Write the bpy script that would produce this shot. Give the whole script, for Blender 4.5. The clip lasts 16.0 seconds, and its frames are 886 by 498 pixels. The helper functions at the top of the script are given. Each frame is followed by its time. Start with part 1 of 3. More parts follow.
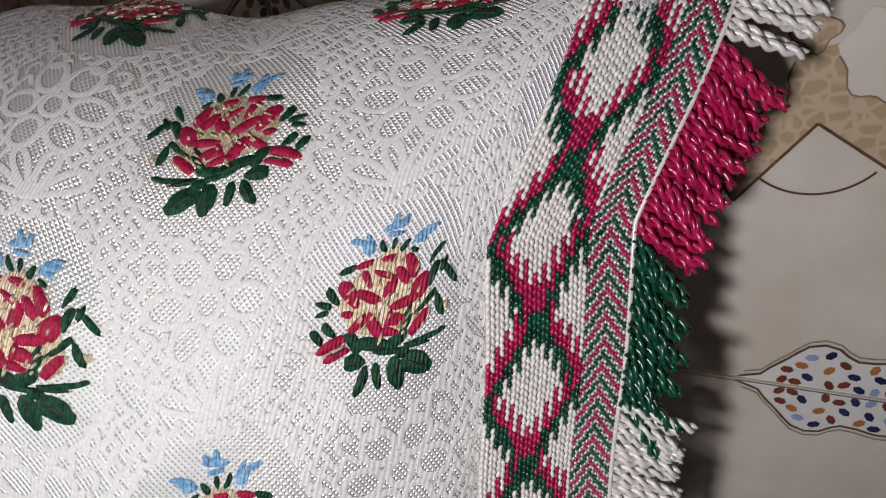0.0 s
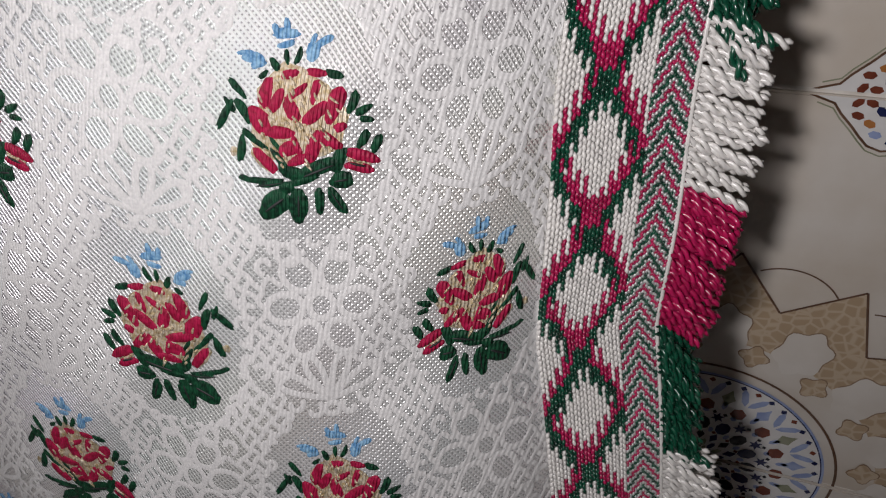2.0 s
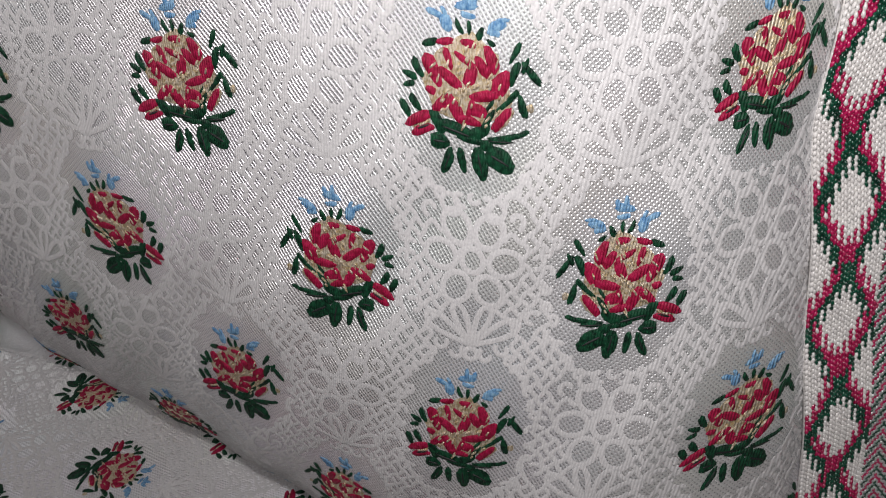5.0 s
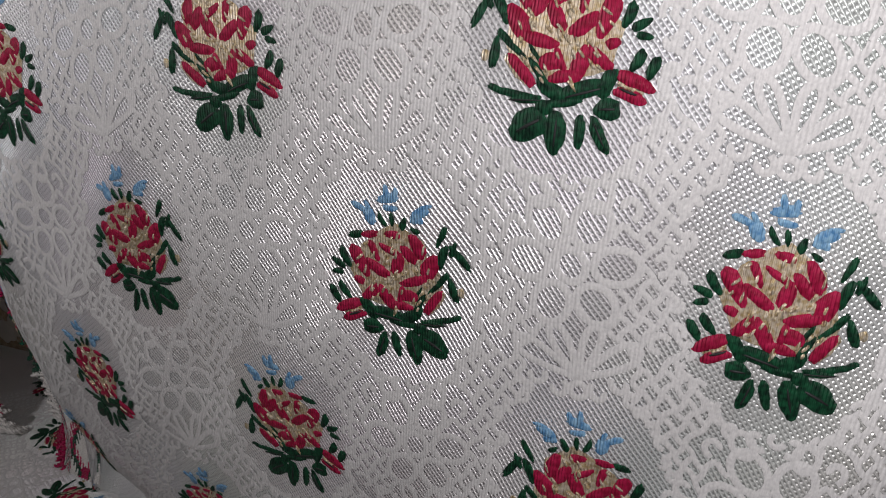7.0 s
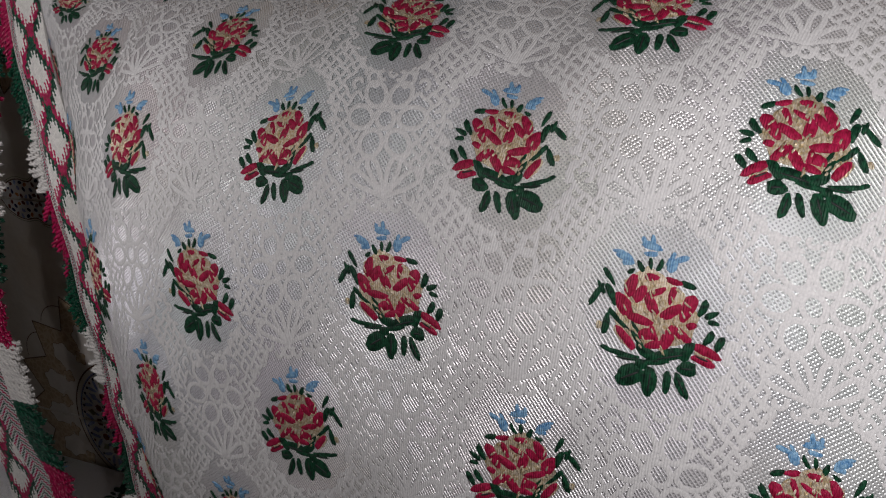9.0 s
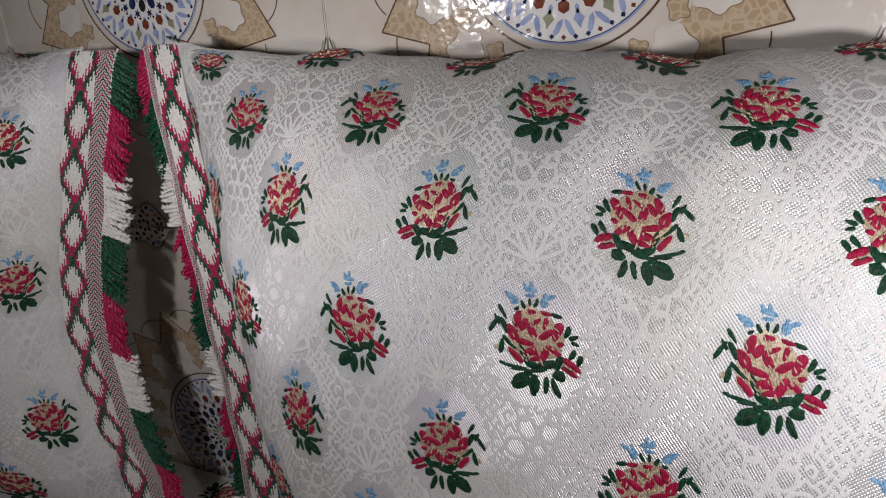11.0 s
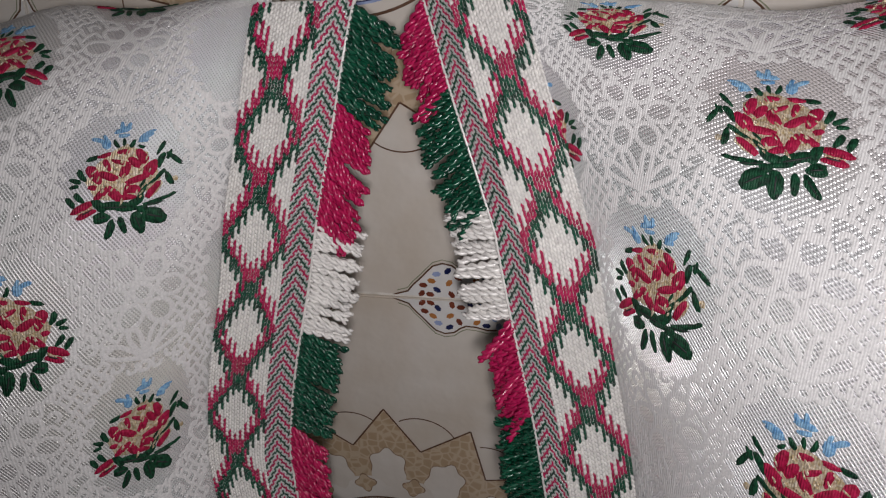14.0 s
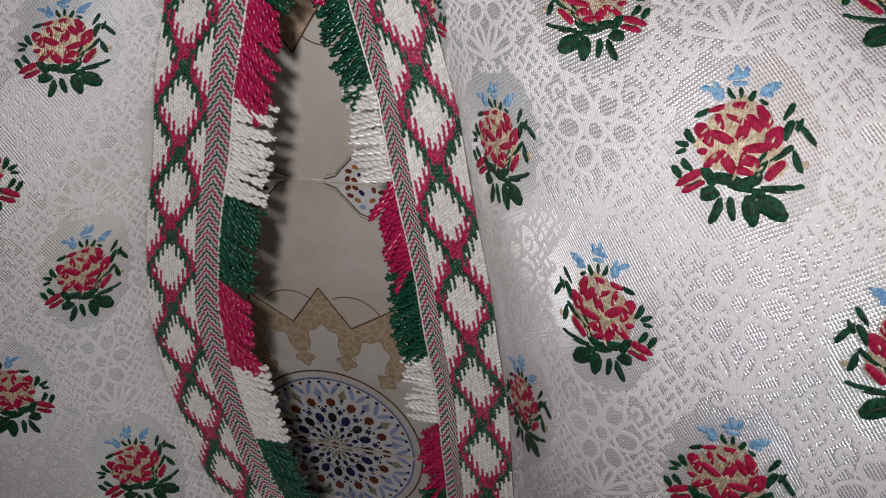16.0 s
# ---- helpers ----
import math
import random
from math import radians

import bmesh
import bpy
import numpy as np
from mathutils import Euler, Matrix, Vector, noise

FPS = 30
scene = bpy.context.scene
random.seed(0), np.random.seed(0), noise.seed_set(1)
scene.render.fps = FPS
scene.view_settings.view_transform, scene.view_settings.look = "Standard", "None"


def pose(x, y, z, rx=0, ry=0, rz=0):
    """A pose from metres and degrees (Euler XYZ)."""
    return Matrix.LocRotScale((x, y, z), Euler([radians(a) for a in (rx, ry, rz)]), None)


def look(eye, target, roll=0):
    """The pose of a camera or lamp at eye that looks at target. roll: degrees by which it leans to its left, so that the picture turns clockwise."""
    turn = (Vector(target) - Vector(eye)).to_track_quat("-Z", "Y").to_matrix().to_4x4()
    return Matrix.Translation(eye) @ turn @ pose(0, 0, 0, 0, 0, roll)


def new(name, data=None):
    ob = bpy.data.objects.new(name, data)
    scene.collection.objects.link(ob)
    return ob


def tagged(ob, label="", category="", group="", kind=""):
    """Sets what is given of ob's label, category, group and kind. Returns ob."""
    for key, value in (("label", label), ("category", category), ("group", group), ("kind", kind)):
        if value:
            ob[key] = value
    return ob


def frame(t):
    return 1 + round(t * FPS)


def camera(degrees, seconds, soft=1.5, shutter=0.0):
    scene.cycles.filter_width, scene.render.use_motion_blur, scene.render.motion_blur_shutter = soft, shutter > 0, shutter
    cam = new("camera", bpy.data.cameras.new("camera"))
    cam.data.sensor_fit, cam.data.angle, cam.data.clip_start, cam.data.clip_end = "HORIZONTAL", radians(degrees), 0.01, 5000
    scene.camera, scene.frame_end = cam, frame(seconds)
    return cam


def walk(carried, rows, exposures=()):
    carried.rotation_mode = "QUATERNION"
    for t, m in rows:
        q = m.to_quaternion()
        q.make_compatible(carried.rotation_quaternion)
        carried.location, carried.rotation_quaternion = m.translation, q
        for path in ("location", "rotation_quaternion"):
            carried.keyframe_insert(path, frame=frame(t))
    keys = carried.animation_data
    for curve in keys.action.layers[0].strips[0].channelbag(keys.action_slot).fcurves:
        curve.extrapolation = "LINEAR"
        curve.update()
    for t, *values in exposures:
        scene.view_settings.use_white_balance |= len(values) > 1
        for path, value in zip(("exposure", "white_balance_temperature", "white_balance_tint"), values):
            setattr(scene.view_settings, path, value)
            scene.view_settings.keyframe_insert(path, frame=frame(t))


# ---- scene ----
cam = camera(63.7, 16.0, soft=1.15)
PATH = [
    (0, (0.78, -0.281, 1.026), (0.165, 1.334, 0.02), -4.2),
    (0.5, (0.779, -0.291, 1.004), (0.161, 1.299, -0.039), -3.4),
    (1, (0.779, -0.302, 0.979), (0.151, 1.266, -0.092), -2.7),
    (1.5, (0.784, -0.31, 0.964), (0.118, 1.226, -0.13), -4.1),
    (2, (0.775, -0.333, 0.932), (0.127, 1.171, -0.217), -3.7),
    (2.5, (0.759, -0.354, 0.907), (0.158, 1.14, -0.279), -2.3),
    (3, (0.763, -0.383, 0.898), (0.174, 1.104, -0.303), -0.8),
    (3.2, (0.765, -0.404, 0.896), (0.147, 1.057, -0.322), -0.4),
    (5.3, (0.665, -0.419, 0.858), (0.007, 1.145, -0.2), -4.5),
    (5.5, (0.649, -0.409, 0.859), (-0.047, 1.133, -0.207), -4.8),
    (6, (0.631, -0.394, 0.859), (-0.064, 1.176, -0.167), -4.1),
    (6.5, (0.623, -0.38, 0.863), (-0.08, 1.229, -0.095), -4.4),
    (7, (0.604, -0.381, 0.882), (-0.181, 1.229, -0.009), -5.2),
    (7.5, (0.587, -0.387, 0.891), (-0.227, 1.234, 0.048), -5.8),
    (8, (0.577, -0.4, 0.902), (-0.252, 1.237, 0.107), -5.1),
    (8.5, (0.575, -0.422, 0.937), (-0.25, 1.257, 0.231), -4.3),
    (8.7, (0.585, -0.432, 0.95), (-0.215, 1.271, 0.272), -3.9),
    (10.8, (0.577, -0.518, 1.02), (-0.221, 1.174, 0.313), -3.2),
    (11, (0.546, -0.516, 1.021), (-0.277, 1.171, 0.329), -3.4),
    (11.5, (0.454, -0.492, 1.055), (-0.411, 1.176, 0.369), -3.6),
    (12, (0.294, -0.443, 1.074), (-0.315, 1.317, 0.347), -2.6),
    (12.5, (0.193, -0.415, 1.079), (-0.264, 1.401, 0.375), -2.7),
    (13, (0.158, -0.381, 1.055), (-0.202, 1.446, 0.325), -1.7),
    (13.5, (0.131, -0.369, 1.034), (-0.219, 1.433, 0.242), -1.4),
    (14, (0.13, -0.387, 1.015), (-0.253, 1.392, 0.186), -2.2),
    (14.5, (0.129, -0.402, 1.007), (-0.231, 1.374, 0.162), -1.6),
    (15, (0.145, -0.414, 1.003), (-0.191, 1.343, 0.108), -1.8),
    (15.5, (0.164, -0.431, 1.0), (-0.195, 1.306, 0.077), -2.9),
    (16, (0.217, -0.439, 0.989), (-0.238, 1.28, 0.073), -1.0),
]
walk(cam, [(t, look(eye, target, roll)) for t, eye, target, roll in PATH],
     [(0.0, -0.25), (0.8, -0.30), (2.0, -0.30), (3.2, -0.08), (5.3, 0.16), (6.2, -0.08), (7.2, -0.42), (8.7, -0.58), (10.8, -0.10), (12.0, 0.22), (12.6, 0.25), (16.0, 0.26)])

# ---- light: two fixed lamps stand in for one torch carried beside the viewer, and a dim room ----
world = bpy.data.worlds.new("world")
scene.world = world
world.use_nodes = True
world.node_tree.nodes["Background"].inputs[0].default_value = (0.80, 0.86, 1.0, 1)
world.node_tree.nodes["Background"].inputs[1].default_value = 0.25
# the single moving torch is split into two added lamps, left and right
for x, z, power in ((0.15, 1.02, 0.95), (0.71, 0.97, 1.38)):
    torch = new("torch_stand_in", bpy.data.lights.new("torch_stand_in", "AREA"))
    torch.data.shape, torch.data.size, torch.data.energy = "DISK", 0.035, power
    torch.data.color = (1.0, 0.955, 0.965)
    torch.matrix_world = look((x, -0.45, z), (x, 0.0, 0.90))

# ---- materials ----


def material(name, base, rough=0.5, metal=0.0, coat=0.0):
    m = bpy.data.materials.new(name)
    m.use_nodes = True
    b = m.node_tree.nodes["Principled BSDF"]
    b.inputs["Base Color"].default_value = (*base, 1)
    b.inputs["Roughness"].default_value = rough
    b.inputs["Metallic"].default_value = metal
    b.inputs["Coat Weight"].default_value = coat
    b.inputs["Coat Roughness"].default_value = 0.06
    return m


def node(m, kind, **values):
    n = m.node_tree.nodes.new(kind)
    for k, v in values.items():
        n.inputs[k.replace("_", " ")].default_value = v
    return n


def link(m, a, b):
    m.node_tree.links.new(a, b)


def bsdf(m):
    return m.node_tree.nodes["Principled BSDF"]


def noise_mix(m, scale, low, high, coords="Object", detail=4.0, target="Base Color"):
    """Base colour (or another input) that wanders between two values with a noise."""
    tc = node(m, "ShaderNodeTexCoord")
    n = node(m, "ShaderNodeTexNoise", Scale=scale, Detail=detail)
    link(m, tc.outputs[coords], n.inputs["Vector"])
    ramp = node(m, "ShaderNodeValToRGB")
    ramp.color_ramp.elements[0].position, ramp.color_ramp.elements[1].position = 0.35, 0.65
    for e, c in zip(ramp.color_ramp.elements, (low, high)):
        e.color = (*c, 1) if len(c) == 3 else (c[0], c[0], c[0], 1)
    link(m, n.outputs["Fac"], ramp.inputs["Fac"])
    link(m, ramp.outputs["Color"], bsdf(m).inputs[target])
    return ramp


def thread_bump(m, pitch, strength, angle=0.6, coords="UV", depth=0.0003):
    """Fine parallel threads as relief, pitch metres apart."""
    tc = node(m, "ShaderNodeTexCoord")
    mp = node(m, "ShaderNodeMapping")
    mp.inputs["Rotation"].default_value = (0, 0, angle)
    w = node(m, "ShaderNodeTexWave", Scale=0.314 / pitch, Distortion=0.6, Detail=1.0)
    w.inputs["Detail Scale"].default_value = 2.0
    link(m, tc.outputs[coords], mp.inputs["Vector"])
    link(m, mp.outputs["Vector"], w.inputs["Vector"])
    b = node(m, "ShaderNodeBump", Strength=strength, Distance=depth)
    link(m, w.outputs["Fac"], b.inputs["Height"])
    link(m, b.outputs["Normal"], bsdf(m).inputs["Normal"])
    return w


def satin_material():
    """Silvery satin ground: slanting ribs crossed by a second set, so that dark pin dots show between them."""
    m = material("white_satin_ground", (0.6, 0.6, 0.62), 0.40, 0.50)
    tc = node(m, "ShaderNodeTexCoord")
    waves = []
    for angle, pitch in ((-0.60, 0.00135), (0.95, 0.00155)):
        mp = node(m, "ShaderNodeMapping")
        mp.inputs["Rotation"].default_value = (0, 0, angle)
        w = node(m, "ShaderNodeTexWave", Scale=0.314 / pitch, Distortion=0.7, Detail=1.0)
        w.inputs["Detail Scale"].default_value = 1.5
        link(m, tc.outputs["UV"], mp.inputs["Vector"])
        link(m, mp.outputs["Vector"], w.inputs["Vector"])
        waves.append(w)
    high = node(m, "ShaderNodeMath")
    high.operation = "MAXIMUM"
    half = node(m, "ShaderNodeMath")
    half.operation = "MULTIPLY"
    half.inputs[1].default_value = 0.55
    link(m, waves[1].outputs["Fac"], half.inputs[0])
    link(m, waves[0].outputs["Fac"], high.inputs[0])
    link(m, half.outputs[0], high.inputs[1])
    n = node(m, "ShaderNodeTexNoise", Scale=1300.0, Detail=1.0)
    link(m, tc.outputs["UV"], n.inputs["Vector"])
    add = node(m, "ShaderNodeMath")
    add.operation = "MULTIPLY_ADD"
    add.inputs[1].default_value = 0.45
    link(m, n.outputs["Fac"], add.inputs[0])
    link(m, high.outputs[0], add.inputs[2])
    b = node(m, "ShaderNodeBump", Strength=1.0, Distance=0.00042)
    link(m, add.outputs[0], b.inputs["Height"])
    link(m, b.outputs["Normal"], bsdf(m).inputs["Normal"])
    ramp = node(m, "ShaderNodeValToRGB")
    ramp.color_ramp.elements[0].color, ramp.color_ramp.elements[1].color = (0.36, 0.36, 0.37, 1), (0.97, 0.965, 0.97, 1)
    ramp.color_ramp.elements[0].position, ramp.color_ramp.elements[1].position = 0.17, 0.55
    link(m, add.outputs[0], ramp.inputs["Fac"])
    # broad, faint unevenness of the cloth
    soft = node(m, "ShaderNodeTexNoise", Scale=9.0, Detail=3.0)
    link(m, tc.outputs["UV"], soft.inputs["Vector"])
    tone = node(m, "ShaderNodeMix")
    tone.data_type, tone.blend_type = "RGBA", "MULTIPLY"
    tone.inputs["Factor"].default_value = 0.18
    link(m, ramp.outputs["Color"], tone.inputs["A"])
    link(m, soft.outputs["Color"], tone.inputs["B"])
    link(m, tone.outputs["Result"], bsdf(m).inputs["Base Color"])
    return m


SATIN = satin_material()
LACE = material("white_lace_thread", (0.84, 0.83, 0.82), 0.6)
noise_mix(LACE, 1100.0, (0.62, 0.615, 0.615), (0.76, 0.75, 0.745))
thread_bump(LACE, 0.0010, 0.5, 0.4, "Object", 0.0003)
CRIMSON = material("crimson_silk", (0.50, 0.015, 0.075), 0.5)
noise_mix(CRIMSON, 600.0, (0.24, 0.005, 0.030), (0.46, 0.014, 0.075))
GREEN = material("dark_green_silk", (0.008, 0.085, 0.045), 0.5)
noise_mix(GREEN, 600.0, (0.003, 0.018, 0.010), (0.010, 0.080, 0.036))
BLUE = material("sky_blue_silk", (0.16, 0.42, 0.68), 0.55)
noise_mix(BLUE, 700.0, (0.08, 0.24, 0.48), (0.30, 0.52, 0.72))
GOLD = material("gold_and_cream_thread", (0.72, 0.62, 0.40), 0.45)
noise_mix(GOLD, 800.0, (0.74, 0.66, 0.54), (0.50, 0.38, 0.20))
noise_mix(GOLD, 1100.0, (0.0,), (0.8,), target="Metallic")
for silk in (CRIMSON, GREEN, BLUE, GOLD):
    thread_bump(silk, 0.0009, 0.8, 0.25, "Object", 0.0004)
for silk in (CRIMSON, GREEN):
    bsdf(silk).inputs["Specular IOR Level"].default_value = 0.25
INK = material("black_thread", (0.012, 0.014, 0.014), 0.6)
YARN_WHITE = material("white_yarn", (0.78, 0.76, 0.73), 0.38)
noise_mix(YARN_WHITE, 350.0, (0.66, 0.64, 0.62), (0.82, 0.80, 0.77))
YARN_CRIMSON = material("crimson_yarn", (0.50, 0.012, 0.085), 0.45)
noise_mix(YARN_CRIMSON, 300.0, (0.28, 0.005, 0.05), (0.50, 0.012, 0.10))
YARN_GREEN = material("green_yarn", (0.006, 0.095, 0.05), 0.45)
noise_mix(YARN_GREEN, 300.0, (0.002, 0.026, 0.015), (0.006, 0.085, 0.045))
for yarn in (YARN_WHITE, YARN_CRIMSON, YARN_GREEN):
    bsdf(yarn).inputs["Roughness"].default_value = 0.27
    bsdf(yarn).inputs["Specular IOR Level"].default_value = 0.75
SILVER = material("silver_thread", (0.62, 0.62, 0.62), 0.35, 0.6)
TILE = material("cream_glazed_ceramic", (0.66, 0.61, 0.55), 0.16)
noise_mix(TILE, 11.0, (0.57, 0.50, 0.42), (0.70, 0.665, 0.62), detail=8.0)


def glaze(m):
    """Slow waves and pits in a glazed surface, so that lamps break up in it."""
    tc = node(m, "ShaderNodeTexCoord")
    n = node(m, "ShaderNodeTexNoise", Scale=75.0, Detail=2.0)
    link(m, tc.outputs["Object"], n.inputs["Vector"])
    b = node(m, "ShaderNodeBump", Strength=0.22, Distance=0.004)
    link(m, n.outputs["Fac"], b.inputs["Height"])
    link(m, b.outputs["Normal"], bsdf(m).inputs["Normal"])


glaze(TILE)
bsdf(TILE).inputs["Roughness"].default_value = 0.10
GROUT = material("white_grout", (0.72, 0.69, 0.64), 0.8)
noise_mix(GROUT, 80.0, (0.60, 0.56, 0.50), (0.76, 0.73, 0.69))


def print_material(name, a, b, scale=120.0):
    m = material(name, a, 0.16)
    noise_mix(m, scale, a, b)
    glaze(m)
    return m


P_BEIGE = print_material("beige_print", (0.40, 0.29, 0.18), (0.47, 0.35, 0.23), 60.0)
P_BROWN = print_material("dark_brown_print", (0.10, 0.055, 0.035), (0.16, 0.09, 0.06))
P_RUST = print_material("rust_print", (0.14, 0.035, 0.022), (0.20, 0.055, 0.03))
P_NAVY = print_material("navy_print", (0.012, 0.016, 0.07), (0.03, 0.04, 0.12))
P_BLACK = print_material("black_print", (0.012, 0.012, 0.014), (0.03, 0.03, 0.035))
P_BLUE = print_material("pale_blue_print", (0.25, 0.32, 0.55), (0.36, 0.43, 0.64))
P_SAGE = print_material("sage_print", (0.23, 0.25, 0.16), (0.31, 0.32, 0.23))
P_WHITE = print_material("white_print", (0.70, 0.69, 0.68), (0.76, 0.75, 0.74))
P_CREAM = print_material("cream_print", (0.64, 0.59, 0.53), (0.70, 0.66, 0.61), 30.0)
P_OUTLINE = print_material("tan_outline_print", (0.24, 0.16, 0.10), (0.30, 0.21, 0.14))
P_ORANGE = print_material("ochre_print", (0.38, 0.15, 0.04), (0.46, 0.20, 0.07))


def beige_lattice():
    """Pale interlaced lines over the beige star band."""
    m = P_BEIGE
    tc = node(m, "ShaderNodeTexCoord")
    v = node(m, "ShaderNodeTexVoronoi", Scale=150.0, Randomness=0.75)
    v.feature = "DISTANCE_TO_EDGE"
    link(m, tc.outputs["Object"], v.inputs["Vector"])
    r = node(m, "ShaderNodeValToRGB")
    r.color_ramp.elements[0].position, r.color_ramp.elements[1].position = 0.05, 0.13
    r.color_ramp.elements[0].color, r.color_ramp.elements[1].color = (0.54, 0.43, 0.31, 1), (0.44, 0.325, 0.21, 1)
    link(m, v.outputs["Distance"], r.inputs["Fac"])
    link(m, r.outputs["Color"], bsdf(m).inputs["Base Color"])


beige_lattice()
PLASTER = material("white_plaster", (0.75, 0.73, 0.70), 0.9)
noise_mix(PLASTER, 6.0, (0.70, 0.68, 0.65), (0.78, 0.76, 0.73))
FLOOR = material("grey_floor_tile", (0.4, 0.38, 0.36), 0.4)
noise_mix(FLOOR, 5.0, (0.36, 0.34, 0.32), (0.45, 0.43, 0.41))

# ---- mesh helpers ----


def mesh_object(name, verts, faces, mats, face_mats=None, parent=None, smooth=True, uv=None, label=""):
    me = bpy.data.meshes.new(name)
    me.from_pydata(np.asarray(verts, dtype=float).tolist(), [], faces if isinstance(faces, list) else np.asarray(faces).tolist())
    for m in mats:
        me.materials.append(m)
    if face_mats is not None:
        me.polygons.foreach_set("material_index", np.asarray(face_mats, dtype=np.int32))
    me.polygons.foreach_set("use_smooth", np.full(len(me.polygons), smooth))
    if uv is not None:
        layer = me.uv_layers.new(name="UVMap")
        idx = np.empty(len(me.loops), dtype=np.int32)
        me.loops.foreach_get("vertex_index", idx)
        layer.data.foreach_set("uv", np.asarray(uv, dtype=np.float32)[idx].ravel())
    me.update()
    ob = new(name, me)
    if parent is not None:
        ob.parent = parent
    if label:
        tagged(ob, label)
    return ob


def box(name, lo, hi, mat, parent=None, bevel=0.0, label=""):
    bm = bmesh.new()
    bmesh.ops.create_cube(bm, size=1.0)
    for v in bm.verts:
        v.co = Vector([(a + b) / 2 + c * (b - a) for a, b, c in zip(lo, hi, v.co)])
    if bevel:
        bmesh.ops.bevel(bm, geom=bm.edges[:], offset=bevel, segments=3, affect="EDGES", profile=0.5)
    me = bpy.data.meshes.new(name)
    bm.to_mesh(me)
    bm.free()
    me.materials.append(mat)
    ob = new(name, me)
    if parent is not None:
        ob.parent = parent
    return tagged(ob, label)


class Relief:
    """Flat shapes in cloth coordinates (u, v, height), kept as arrays of vertices and faces."""

    def __init__(self):
        self.v, self.f, self.n = [], [], 0

    def add(self, verts, faces):
        self.v.append(np.asarray(verts, dtype=float))
        self.f.extend([tuple(i + self.n for i in f) for f in faces])
        self.n += len(verts)

    def patch(self, cx, cy, rx, ry, rot=0.0, height=0.0008, blunt=0.8, seg=18):
        """A low padded oval with frayed, stitched edges."""
        a = np.linspace(0, 2 * math.pi, seg, endpoint=False)
        x, y = np.cos(a), np.sin(a)
        x, y = np.sign(x) * np.abs(x) ** blunt, np.sign(y) * np.abs(y) ** blunt
        fray = np.random.RandomState(int(abs(cx * 7e5) + abs(cy * 3e5)) % 9973).uniform(-1, 1, seg)
        wob = 1 + 0.07 * np.sin(3 * a + cx * 9000) + 0.10 * fray
        x, y = x * wob, y * wob
        c, s = math.cos(rot), math.sin(rot)
        rings = []
        for k, h in ((1.0, 0.00005), (0.86, 0.8 * height)):
            px, py = x * rx * k, y * ry * k
            rings.append(np.stack([cx + px * c - py * s, cy + px * s + py * c, np.full(seg, h)], 1))
        verts = np.vstack(rings + [[[cx, cy, height]]])
        faces = [(i, (i + 1) % seg, seg + (i + 1) % seg, seg + i) for i in range(seg)]
        faces += [(seg + i, seg + (i + 1) % seg, 2 * seg) for i in range(seg)]
        self.add(verts, faces)

    def ribbon(self, pts, width, height=0.00022, closed=False):
        """A raised thread along a line of points."""
        p = np.asarray(pts, dtype=float)
        n = len(p)
        d = np.roll(p, -1, 0) - np.roll(p, 1, 0) if closed else np.gradient(p, axis=0)
        d /= np.linalg.norm(d, axis=1)[:, None] + 1e-12
        q = np.stack([-d[:, 1], d[:, 0]], 1) * width / 2
        verts = np.vstack([np.c_[p + q, np.full(n, 0.00003)], np.c_[p, np.full(n, height)], np.c_[p - q, np.full(n, 0.00003)]])
        faces = []
        for i in range(n if closed else n - 1):
            j = (i + 1) % n
            faces += [(j, i, n + i, n + j), (n + j, n + i, 2 * n + i, 2 * n + j)]
        self.add(verts, faces)

    def ring(self, cx, cy, rx, ry, rot=0.0, width=0.0010, seg=12):
        a = np.linspace(0, 2 * math.pi, seg, endpoint=False)
        c, s = math.cos(rot), math.sin(rot)
        x, y = rx * np.cos(a), ry * np.sin(a)
        self.ribbon(np.stack([cx + x * c - y * s, cy + x * s + y * c], 1), width, closed=True)

    def curl(self, cx, cy, r, start, turn=1.0, width=0.0010, seg=11):
        """A small scroll; turn is +1 or -1."""
        k = np.linspace(0, 1, seg)
        a = start + turn * k * 4.6
        rad = r * (1 - 0.72 * k)
        self.ribbon(np.stack([cx + rad * np.cos(a), cy + rad * np.sin(a)], 1), width)

    def arrays(self):
        return np.vstack(self.v), self.f


# ---- cloth surfaces ----
HX, HZ = 0.0565, 0.0680  # half the repeat of the woven pattern, across and up


